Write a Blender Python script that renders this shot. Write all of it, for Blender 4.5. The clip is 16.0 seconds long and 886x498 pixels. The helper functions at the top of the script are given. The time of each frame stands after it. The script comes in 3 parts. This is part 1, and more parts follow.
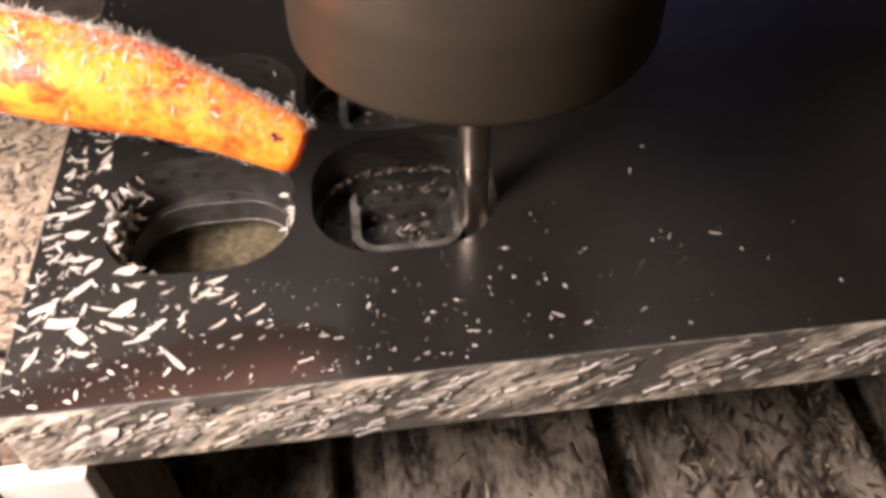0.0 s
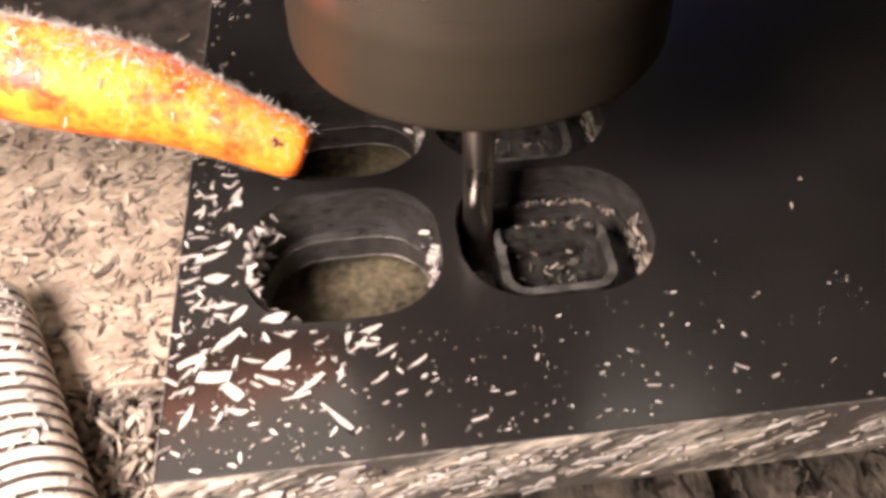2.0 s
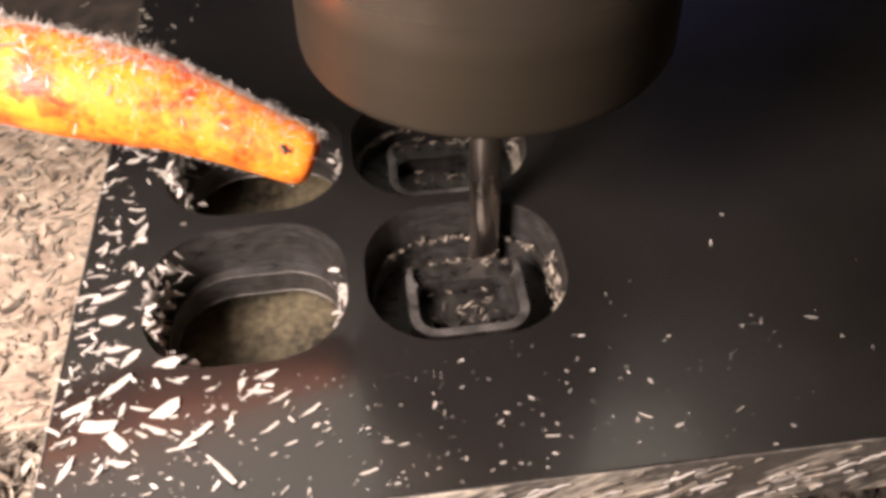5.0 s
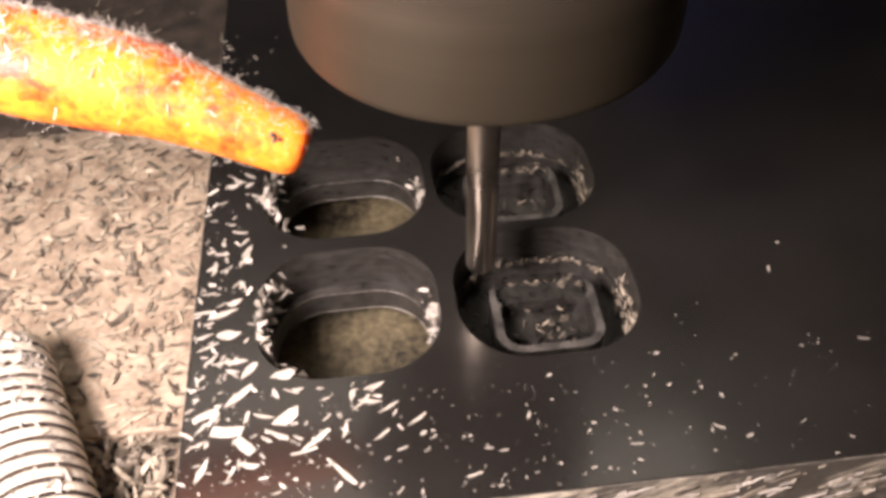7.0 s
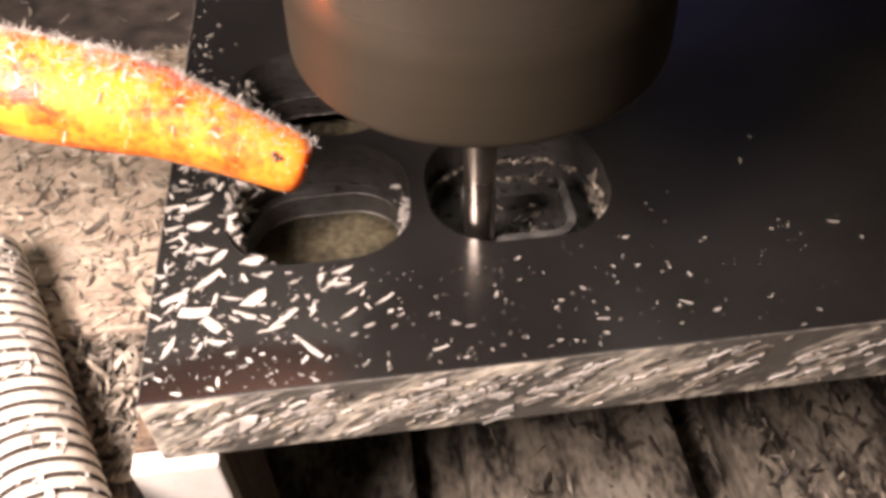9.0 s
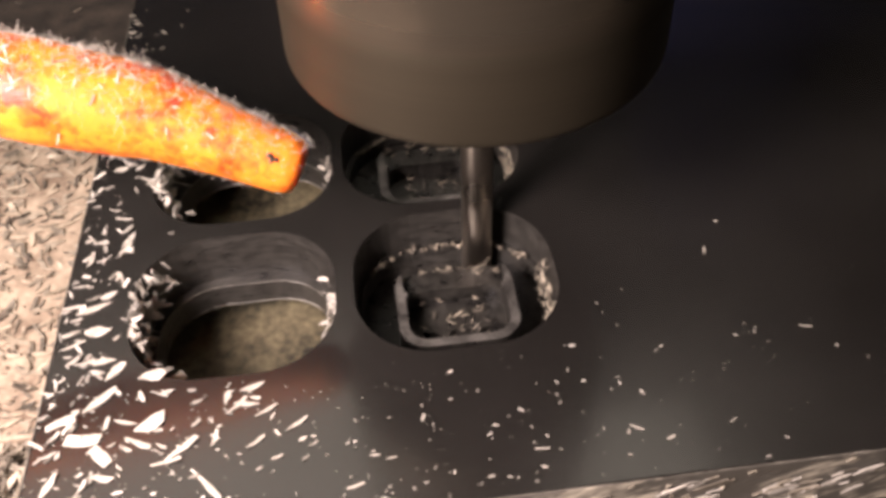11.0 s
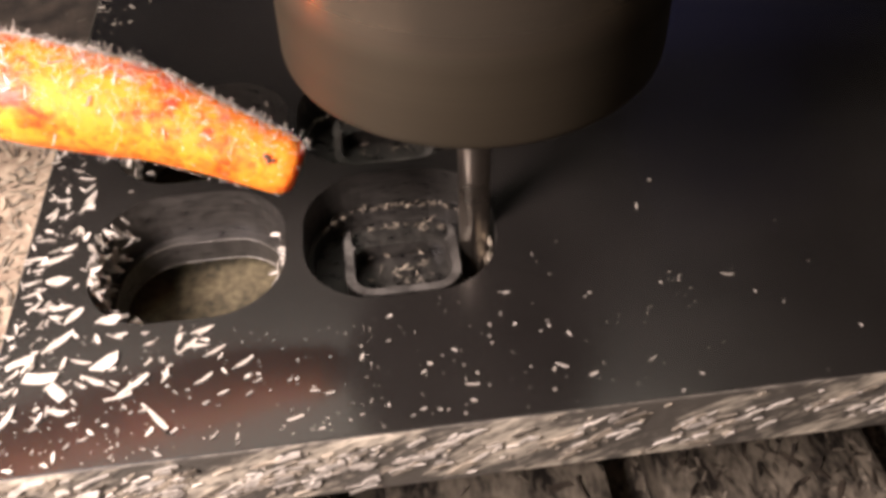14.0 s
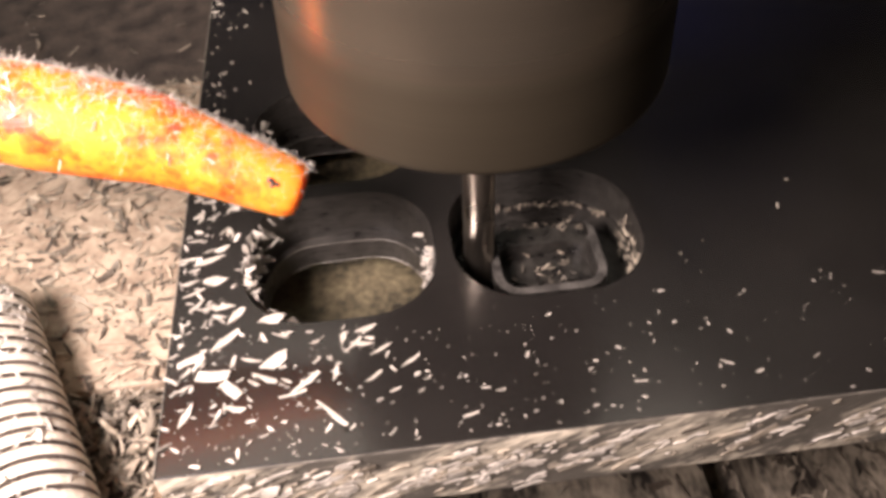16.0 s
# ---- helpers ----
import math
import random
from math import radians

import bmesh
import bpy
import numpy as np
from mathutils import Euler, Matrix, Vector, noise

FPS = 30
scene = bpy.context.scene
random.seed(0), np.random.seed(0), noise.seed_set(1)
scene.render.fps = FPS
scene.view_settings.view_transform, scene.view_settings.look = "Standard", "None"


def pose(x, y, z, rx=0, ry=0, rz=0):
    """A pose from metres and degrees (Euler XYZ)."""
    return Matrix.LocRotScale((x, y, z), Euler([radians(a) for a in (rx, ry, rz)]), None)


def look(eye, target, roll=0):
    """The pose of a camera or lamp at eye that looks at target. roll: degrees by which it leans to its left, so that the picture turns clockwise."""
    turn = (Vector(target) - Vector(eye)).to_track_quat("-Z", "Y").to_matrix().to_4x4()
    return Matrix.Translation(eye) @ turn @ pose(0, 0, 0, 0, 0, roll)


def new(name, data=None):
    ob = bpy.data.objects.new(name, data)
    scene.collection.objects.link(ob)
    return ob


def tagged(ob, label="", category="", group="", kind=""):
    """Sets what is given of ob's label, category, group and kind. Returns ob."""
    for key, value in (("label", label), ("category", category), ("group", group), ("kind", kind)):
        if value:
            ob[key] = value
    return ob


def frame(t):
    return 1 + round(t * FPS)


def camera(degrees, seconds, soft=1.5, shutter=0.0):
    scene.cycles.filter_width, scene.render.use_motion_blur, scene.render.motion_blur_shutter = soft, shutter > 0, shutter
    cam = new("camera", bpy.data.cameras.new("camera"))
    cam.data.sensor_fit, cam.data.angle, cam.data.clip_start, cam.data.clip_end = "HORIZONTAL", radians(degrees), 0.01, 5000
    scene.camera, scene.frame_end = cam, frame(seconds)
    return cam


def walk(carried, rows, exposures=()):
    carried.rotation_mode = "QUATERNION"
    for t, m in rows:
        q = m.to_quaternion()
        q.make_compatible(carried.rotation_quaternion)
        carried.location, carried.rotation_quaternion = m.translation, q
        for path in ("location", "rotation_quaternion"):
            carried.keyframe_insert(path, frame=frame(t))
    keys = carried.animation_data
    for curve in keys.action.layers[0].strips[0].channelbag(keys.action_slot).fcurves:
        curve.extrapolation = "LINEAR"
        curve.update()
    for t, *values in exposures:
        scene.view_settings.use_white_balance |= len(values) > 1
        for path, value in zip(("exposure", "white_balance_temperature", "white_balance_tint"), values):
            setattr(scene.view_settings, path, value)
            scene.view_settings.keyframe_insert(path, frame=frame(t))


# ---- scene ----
cam = camera(55.0, 16.0, soft=3.8, shutter=0.3)
PATH = [
    (0, -0.0061, 0.0062, 0.1472, 42.61, 0.84, -7.07),
    (0.5, -0.0049, 0.0198, 0.1461, 42.62, 0.92, -7.14),
    (1, -0.0117, 0.0321, 0.1454, 42.73, 1.03, -7.18),
    (1.5, -0.0255, 0.0313, 0.1457, 42.94, 1.63, -6.82),
    (2, -0.0379, 0.0257, 0.1469, 42.35, 1.48, -6.76),
    (2.5, -0.0369, 0.0134, 0.1465, 42.74, 1.83, -6.44),
    (3, -0.0298, 0.0037, 0.1473, 42.63, 1.88, -6.66),
    (3.25, -0.0226, 0.0019, 0.1473, 42.65, 1.82, -6.68),
    (3.5, -0.0147, 0.0016, 0.1473, 42.65, 1.75, -6.71),
    (3.75, -0.0078, 0.0035, 0.1472, 42.66, 1.70, -6.73),
    (4, -0.0047, 0.0095, 0.1472, 42.67, 1.63, -6.76),
    (4.25, -0.0039, 0.0170, 0.1471, 42.68, 1.56, -6.79),
    (4.5, -0.0051, 0.0244, 0.1471, 42.70, 1.51, -6.81),
    (4.75, -0.0088, 0.0305, 0.1470, 42.70, 1.44, -6.83),
    (5, -0.0160, 0.0330, 0.1471, 42.72, 1.38, -6.86),
    (5.25, -0.0244, 0.0332, 0.1470, 42.72, 1.32, -6.89),
    (5.5, -0.0328, 0.0321, 0.1470, 42.73, 1.25, -6.91),
    (6, -0.0412, 0.0239, 0.1470, 42.84, 1.41, -7.08),
    (6.5, -0.0401, 0.0227, 0.1539, 42.65, 1.25, -6.83),
    (7, -0.0384, 0.0259, 0.1649, 43.03, 0.88, -6.61),
    (7.5, -0.0392, 0.0233, 0.1555, 42.98, 1.27, -6.72),
    (8, -0.0389, 0.0221, 0.1494, 42.81, 1.31, -6.88),
    (8.5, -0.0385, 0.0173, 0.1472, 42.92, 1.47, -6.86),
    (9, -0.0327, 0.0062, 0.1472, 42.69, 1.44, -6.84),
    (9.25, -0.0246, 0.0045, 0.1472, 42.70, 1.48, -6.85),
    (9.5, -0.0159, 0.0042, 0.1471, 42.70, 1.52, -6.86),
    (9.75, -0.0084, 0.0062, 0.1470, 42.70, 1.55, -6.87),
    (10, -0.0044, 0.0122, 0.1469, 42.70, 1.58, -6.88),
    (10.25, -0.0030, 0.0197, 0.1469, 42.71, 1.61, -6.89),
    (10.5, -0.0034, 0.0272, 0.1468, 42.71, 1.65, -6.90),
    (10.75, -0.0062, 0.0333, 0.1467, 42.71, 1.68, -6.90),
    (11, -0.0126, 0.0357, 0.1466, 42.72, 1.71, -6.92),
    (11.25, -0.0203, 0.0361, 0.1466, 42.72, 1.75, -6.93),
    (11.5, -0.0280, 0.0350, 0.1465, 42.72, 1.77, -6.94),
    (12, -0.0358, 0.0246, 0.1475, 42.77, 1.93, -6.83),
    (12.5, -0.0352, 0.0117, 0.1471, 42.62, 1.54, -7.10),
    (13, -0.0219, 0.0044, 0.1473, 42.86, 1.67, -7.02),
    (13.5, -0.0064, 0.0061, 0.1457, 42.79, 1.54, -6.93),
    (14, -0.0022, 0.0194, 0.1466, 42.72, 1.53, -7.10),
    (14.5, -0.0055, 0.0326, 0.1456, 42.55, 1.63, -7.10),
    (15, -0.0203, 0.0346, 0.1467, 42.67, 1.79, -6.92),
    (15.5, -0.0353, 0.0282, 0.1469, 42.85, 1.84, -6.58),
    (16, -0.0354, 0.0210, 0.1493, 42.89, 2.07, -6.85),
]
walk(cam, [(t, pose(x, y, z, rx, ry, rz)) for t, x, y, z, rx, ry, rz in PATH])
# the spindle nose: centre of the holder's lower face
HEAD = [
    (0, 0.0176, 0.1546, 0.0530),
    (0.5, 0.0189, 0.1677, 0.0530),
    (1, 0.0120, 0.1787, 0.0530),
    (1.5, -0.0036, 0.1789, 0.0530),
    (2, -0.0158, 0.1714, 0.0530),
    (2.5, -0.0156, 0.1595, 0.0530),
    (3, -0.0084, 0.1481, 0.0530),
    (3.25, -0.0008, 0.1465, 0.0530),
    (3.5, 0.0074, 0.1462, 0.0530),
    (3.75, 0.0146, 0.1483, 0.0530),
    (4, 0.0181, 0.1544, 0.0530),
    (4.25, 0.0192, 0.1620, 0.0530),
    (4.5, 0.0183, 0.1695, 0.0530),
    (4.75, 0.0151, 0.1758, 0.0530),
    (5, 0.0082, 0.1783, 0.0530),
    (5.25, 0.0002, 0.1787, 0.0530),
    (5.5, -0.0079, 0.1777, 0.0530),
    (6, -0.0166, 0.1684, 0.0530),
    (6.5, -0.0160, 0.1693, 0.0652),
    (7, -0.0148, 0.1684, 0.0768),
    (7.5, -0.0156, 0.1679, 0.0618),
    (8, -0.0161, 0.1692, 0.0539),
    (8.5, -0.0158, 0.1613, 0.0530),
    (9, -0.0103, 0.1495, 0.0530),
    (9.25, -0.0025, 0.1477, 0.0530),
    (9.5, 0.0060, 0.1473, 0.0530),
    (9.75, 0.0135, 0.1492, 0.0530),
    (10, 0.0173, 0.1552, 0.0530),
    (10.25, 0.0187, 0.1627, 0.0530),
    (10.5, 0.0181, 0.1701, 0.0530),
    (10.75, 0.0151, 0.1761, 0.0530),
    (11, 0.0086, 0.1785, 0.0530),
    (11.25, 0.0007, 0.1787, 0.0530),
    (11.5, -0.0070, 0.1776, 0.0530),
    (12, -0.0157, 0.1677, 0.0530),
    (12.5, -0.0144, 0.1537, 0.0530),
    (13, -0.0011, 0.1478, 0.0530),
    (13.5, 0.0146, 0.1491, 0.0530),
    (14, 0.0192, 0.1619, 0.0530),
    (14.5, 0.0156, 0.1751, 0.0530),
    (15, 0.0002, 0.1775, 0.0530),
    (15.5, -0.0143, 0.1736, 0.0530),
    (16, -0.0153, 0.1609, 0.0530),
]

# ---- light ----
world = bpy.data.worlds.new("workshop_dusk")
scene.world = world
world.use_nodes = True
bg = world.node_tree.nodes["Background"]
bg.inputs[0].default_value = (0.030, 0.032, 0.040, 1)
bg.inputs[1].default_value = 0.5
LAMP_AT, LAMP_TO = (-0.17, 0.020, 0.195), (-0.06, 0.15, -0.01)
lamp_data = bpy.data.lights.new("work_light", "AREA")
lamp_data.shape, lamp_data.size = "DISK", 0.10
lamp_data.energy, lamp_data.color = 3.0, (1.0, 0.818, 0.785)
new("work_light", lamp_data).matrix_world = look(LAMP_AT, LAMP_TO)
scene.view_settings.exposure = 0.1


# ---- materials ----
def material(name, dark, light, rough=(0.4, 0.6), metal=0.0, scale=60.0, fine=600.0, bump=0.2, depth=0.0005, stretch=(1, 1, 1), turn=(0, 0, 0), spread=(0.35, 0.65), coat=0.0, spec=0.5, island=0.0):
    m = bpy.data.materials.new(name)
    m.use_nodes = True
    nt = m.node_tree
    n, ln = nt.nodes, nt.links
    b = n["Principled BSDF"]
    b.inputs["Metallic"].default_value = metal
    b.inputs["Coat Weight"].default_value = coat
    b.inputs["Coat Roughness"].default_value = 0.09
    b.inputs["Specular IOR Level"].default_value = spec
    co = n.new("ShaderNodeTexCoord")
    mp = n.new("ShaderNodeMapping")
    mp.inputs["Scale"].default_value = stretch
    # the grain is turned first, then stretched
    rot = n.new("ShaderNodeMapping")
    rot.inputs["Rotation"].default_value = [radians(a) for a in turn]
    ln.new(co.outputs["Object"], rot.inputs["Vector"])
    ln.new(rot.outputs[0], mp.inputs["Vector"])
    big, small = n.new("ShaderNodeTexNoise"), n.new("ShaderNodeTexNoise")
    for t, s, d in ((big, scale, 4), (small, fine, 3)):
        t.inputs["Scale"].default_value, t.inputs["Detail"].default_value = s, d
        ln.new(mp.outputs[0], t.inputs["Vector"])
    mix = n.new("ShaderNodeMath")
    mix.operation = "MULTIPLY_ADD"
    mix.inputs[1].default_value = 0.35
    ln.new(small.outputs["Fac"], mix.inputs[0])
    half = n.new("ShaderNodeMath")
    half.operation = "MULTIPLY"
    half.inputs[1].default_value = 0.65
    ln.new(big.outputs["Fac"], half.inputs[0])
    ln.new(half.outputs[0], mix.inputs[2])
    ramp = n.new("ShaderNodeValToRGB")
    ramp.color_ramp.elements[0].position, ramp.color_ramp.elements[1].position = spread
    ramp.color_ramp.elements[0].color, ramp.color_ramp.elements[1].color = (*dark, 1), (*light, 1)
    ln.new(mix.outputs[0], ramp.inputs[0])
    colour = ramp.outputs[0]
    if island:
        geo = n.new("ShaderNodeNewGeometry")
        rng = n.new("ShaderNodeMapRange")
        rng.inputs["To Min"].default_value, rng.inputs["To Max"].default_value = 1 - island, 1.0
        ln.new(geo.outputs["Random Per Island"], rng.inputs["Value"])
        tint = n.new("ShaderNodeMix")
        tint.data_type, tint.blend_type = "RGBA", "MULTIPLY"
        tint.inputs["Factor"].default_value = 1.0
        ln.new(colour, tint.inputs["A"])
        ln.new(rng.outputs[0], tint.inputs["B"])
        colour = tint.outputs["Result"]
    ln.new(colour, b.inputs["Base Color"])
    rr = n.new("ShaderNodeMapRange")
    rr.inputs["From Min"].default_value, rr.inputs["From Max"].default_value = 0.3, 0.7
    rr.inputs["To Min"].default_value, rr.inputs["To Max"].default_value = rough
    ln.new(big.outputs["Fac"], rr.inputs["Value"])
    ln.new(rr.outputs[0], b.inputs["Roughness"])
    bp = n.new("ShaderNodeBump")
    bp.inputs["Strength"].default_value, bp.inputs["Distance"].default_value = bump, depth
    ln.new(small.outputs["Fac"], bp.inputs["Height"])
    ln.new(bp.outputs[0], b.inputs["Normal"])
    return m


PLATE_TOP = material("glossy_black_sheet", (0.0102, 0.0092, 0.0084), (0.0160, 0.0144, 0.0130), rough=(0.21, 0.27), scale=25, fine=900, bump=0.02, depth=0.0002, coat=0.25, spec=0.7)
PLATE_CUT = material("milled_black_plastic", (0.014, 0.0132, 0.0122), (0.050, 0.0465, 0.041), rough=(0.26, 0.42), scale=250, fine=1500, bump=0.2, stretch=(1, 1, 4))
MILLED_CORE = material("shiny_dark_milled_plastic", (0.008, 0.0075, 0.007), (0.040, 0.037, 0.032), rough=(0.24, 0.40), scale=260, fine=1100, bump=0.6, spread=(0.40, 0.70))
RIM_GREY = material("grey_rim_plastic", (0.014, 0.013, 0.012), (0.10, 0.094, 0.085), rough=(0.35, 0.5), scale=220, fine=1100, bump=0.45, spread=(0.36, 0.66))
PLATE_SAWN = material("sawn_plastic_edge", (0.085, 0.078, 0.066), (0.70, 0.63, 0.50), rough=(0.4, 0.6), scale=58, fine=420, bump=0.6, stretch=(0.55, 1, 1.7), turn=(0, 27, 0), spread=(0.49, 0.64))
TABLE_METAL = material("oily_cast_iron", (0.026, 0.022, 0.018), (0.34, 0.295, 0.225), rough=(0.45, 0.7), metal=0.05, scale=55, fine=330, bump=0.35, stretch=(1.3, 0.6, 1), spread=(0.40, 0.60))
OLIVE = material("mottled_olive_board", (0.014, 0.012, 0.008), (0.155, 0.130, 0.075), rough=(0.5, 0.7), scale=55, fine=500, bump=0.35, spread=(0.38, 0.62))
BROWN_BLOCK = material("brown_sawn_wood", (0.035, 0.022, 0.013), (0.17, 0.115, 0.07), rough=(0.6, 0.8), scale=150, fine=600, bump=0.6, stretch=(2.2, 2.2, 0.3), spread=(0.38, 0.62))
TAN_BLOCK = material("dusty_tan_steel", (0.21, 0.156, 0.112), (0.44, 0.358, 0.268), rough=(0.5, 0.7), metal=0.1, scale=90, fine=420, bump=0.5, spread=(0.38, 0.60))
# oily dust of the bed, and the painted shade in the rod's grooves
DUST_AND_SHADE = material("oily_dust_and_groove_shade", (0.016, 0.012, 0.011), (0.085, 0.066, 0.052), rough=(0.6, 0.8), scale=120, fine=900, bump=0.5)
WHITE_BAR = material("white_plastic_bar", (0.70, 0.66, 0.58), (0.82, 0.79, 0.72), rough=(0.5, 0.6), scale=60, bump=0.1)
STEEL = material("ground_steel", (0.028, 0.0232, 0.0155), (0.039, 0.033, 0.0225), rough=(0.62, 0.70), metal=0.75, scale=30, fine=500, bump=0.05, stretch=(0.05, 0.05, 3))
HOLDER = material("ground_and_polished_steel", (0.85, 0.85, 0.85), (1.0, 1.0, 1.0), metal=0.85, scale=30, fine=500, bump=0.03, stretch=(0.05, 0.05, 3))


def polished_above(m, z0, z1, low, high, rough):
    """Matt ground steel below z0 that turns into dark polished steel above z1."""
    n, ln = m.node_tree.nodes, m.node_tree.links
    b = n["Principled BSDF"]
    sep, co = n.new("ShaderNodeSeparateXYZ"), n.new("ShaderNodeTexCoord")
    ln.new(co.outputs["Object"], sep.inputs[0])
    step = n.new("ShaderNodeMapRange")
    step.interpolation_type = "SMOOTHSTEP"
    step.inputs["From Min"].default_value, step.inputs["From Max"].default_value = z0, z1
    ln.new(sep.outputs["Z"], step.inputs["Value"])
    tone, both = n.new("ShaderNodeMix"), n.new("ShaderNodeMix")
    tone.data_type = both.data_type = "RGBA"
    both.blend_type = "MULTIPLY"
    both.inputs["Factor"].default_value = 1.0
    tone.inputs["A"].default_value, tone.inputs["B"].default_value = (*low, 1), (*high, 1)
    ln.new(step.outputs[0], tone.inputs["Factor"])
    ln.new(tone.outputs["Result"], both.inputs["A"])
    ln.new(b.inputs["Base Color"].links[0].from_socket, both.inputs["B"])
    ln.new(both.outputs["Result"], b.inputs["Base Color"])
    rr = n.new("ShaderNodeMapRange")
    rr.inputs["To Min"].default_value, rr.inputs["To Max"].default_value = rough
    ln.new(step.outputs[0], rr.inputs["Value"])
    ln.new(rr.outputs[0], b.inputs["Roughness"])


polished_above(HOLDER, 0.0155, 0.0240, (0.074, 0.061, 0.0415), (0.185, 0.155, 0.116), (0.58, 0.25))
CARBIDE = material("polished_carbide", (0.46, 0.41, 0.34), (0.60, 0.54, 0.46), rough=(0.26, 0.34), metal=1.0, scale=60, fine=500, bump=0.05)
THREAD = material("zinc_plated_thread", (0.50, 0.45, 0.37), (0.74, 0.68, 0.57), rough=(0.35, 0.5), metal=0.1, scale=150, fine=900, bump=0.3)
ORANGE = material("orange_nozzle_plastic", (0.58, 0.036, 0.004), (1.0, 0.265, 0.018), rough=(0.5, 0.68), scale=130, fine=600, bump=0.5, spread=(0.36, 0.54))
for node in ORANGE.node_tree.nodes:
    if node.type == "BSDF_PRINCIPLED":
        node.inputs["Subsurface Weight"].default_value = 0.7
        node.inputs["Subsurface Radius"].default_value = (1.0, 0.45, 0.08)
        node.inputs["Subsurface Scale"].default_value = 0.004
NAVY = material("navy_machine_paint", (0.030, 0.038, 0.14), (0.042, 0.052, 0.19), rough=(0.3, 0.4), scale=20, bump=0.1)
BLUE = material("blue_machine_paint", (0.06, 0.075, 0.26), (0.08, 0.10, 0.33), rough=(0.4, 0.5), scale=20, bump=0.1)
BURR_AND_GLINT = material("torn_plastic_and_edge_glint", (0.05, 0.046, 0.04), (0.24, 0.22, 0.185), rough=(0.35, 0.5), scale=180, fine=900, bump=0.2)
CHIP = material("cream_plastic_chips", (0.42, 0.38, 0.32), (0.78, 0.73, 0.65), rough=(0.4, 0.6), scale=200, bump=0.2, island=0.6)
GREY_CHIP = material("dull_chips", (0.14, 0.115, 0.085), (0.62, 0.54, 0.42), rough=(0.5, 0.7), scale=160, bump=0.2, island=0.75)
TAN_CHIP = material("tan_slivers", (0.34, 0.28, 0.20), (0.60, 0.51, 0.39), rough=(0.5, 0.7), scale=160, bump=0.2, island=0.5)
BLACK_CHIP = material("dark_chips", (0.03, 0.025, 0.02), (0.14, 0.11, 0.08), rough=(0.5, 0.7), scale=160, bump=0.2, island=0.6)
ROOM = material("dim_plaster", (0.20, 0.18, 0.16), (0.26, 0.24, 0.21), rough=(0.8, 0.9), scale=3, fine=60, bump=0.1)
CONCRETE = material("grey_concrete", (0.12, 0.12, 0.115), (0.2, 0.195, 0.19), rough=(0.8, 0.9), scale=4, fine=80)
GLOW = bpy.data.materials.new("glowing_diffuser")
GLOW.use_nodes = True
GLOW.node_tree.nodes["Principled BSDF"].inputs["Emission Color"].default_value = (1.0, 0.88, 0.74, 1)
GLOW.node_tree.nodes["Principled BSDF"].inputs["Emission Strength"].default_value = 1.8
NAVY_WALL = material("navy_painted_wall", (0.020, 0.024, 0.075), (0.03, 0.035, 0.10), rough=(0.6, 0.7), scale=3, fine=60, bump=0.1)
LAMP_BLACK = material("black_lamp_housing", (0.02, 0.02, 0.02), (0.03, 0.03, 0.03), rough=(0.4, 0.5))


# ---- building helpers ----
def part(name, bm, mat, parent=None, label="", smooth=False):
    me = bpy.data.meshes.new(name)
    bmesh.ops.recalc_face_normals(bm, faces=bm.faces)
    for f in bm.faces:
        f.smooth = smooth
    bm.to_mesh(me)
    bm.free()
    for m in mat if isinstance(mat, (list, tuple)) else (mat,):
        me.materials.append(m)
    ob = new(name, me)
    if parent:
        ob.parent = parent
    if label:
        ob["label"] = label
    return ob


def box(x0, x1, y0, y1, z0, z1, bevel=0.0, seg=2):
    bm = bmesh.new()
    bmesh.ops.create_cube(bm, size=1, matrix=Matrix.Translation(((x0 + x1) / 2, (y0 + y1) / 2, (z0 + z1) / 2)) @ Matrix.Diagonal((x1 - x0, y1 - y0, z1 - z0, 1)))
    if bevel:
        bmesh.ops.bevel(bm, geom=list(bm.edges), offset=bevel, segments=seg, affect="EDGES", profile=0.6)
    return bm


def rounded(cx, cy, w, h, r, n=10):
    pts = []
    for sx, sy, a0 in ((1, 1, 0), (-1, 1, 90), (-1, -1, 180), (1, -1, 270)):
        for i in range(n + 1):
            a = radians(a0 + 90 * i / n)
            pts.append((cx + sx * (w / 2 - r) + r * math.cos(a), cy + sy * (h / 2 - r) + r * math.sin(a)))
    return pts


def prism(pts, z0, z1, bm=None):
    bm = bm or bmesh.new()
    lo = [bm.verts.new((x, y, z0)) for x, y in pts]
    hi = [bm.verts.new((x, y, z1)) for x, y in pts]
    bm.faces.new(lo[::-1])
    bm.faces.new(hi)
    for i in range(len(pts)):
        j = (i + 1) % len(pts)
        bm.faces.new((lo[i], lo[j], hi[j], hi[i]))
    return bm


def lathe(profile, n=48, bm=None, m=None, caps=True):
    """A solid of rotation about z from (radius, height) pairs."""
    bm = bm or bmesh.new()
    m = m or Matrix()
    rings = [[bm.verts.new(m @ Vector((r * math.cos(2 * math.pi * i / n), r * math.sin(2 * math.pi * i / n), z))) for i in range(n)] for r, z in profile]
    for a, b in zip(rings, rings[1:]):
        for i in range(n):
            bm.faces.new((a[i], a[(i + 1) % n], b[(i + 1) % n], b[i]))
    if caps:
        bm.faces.new(rings[0][::-1])
        bm.faces.new(rings[-1])
    return bm


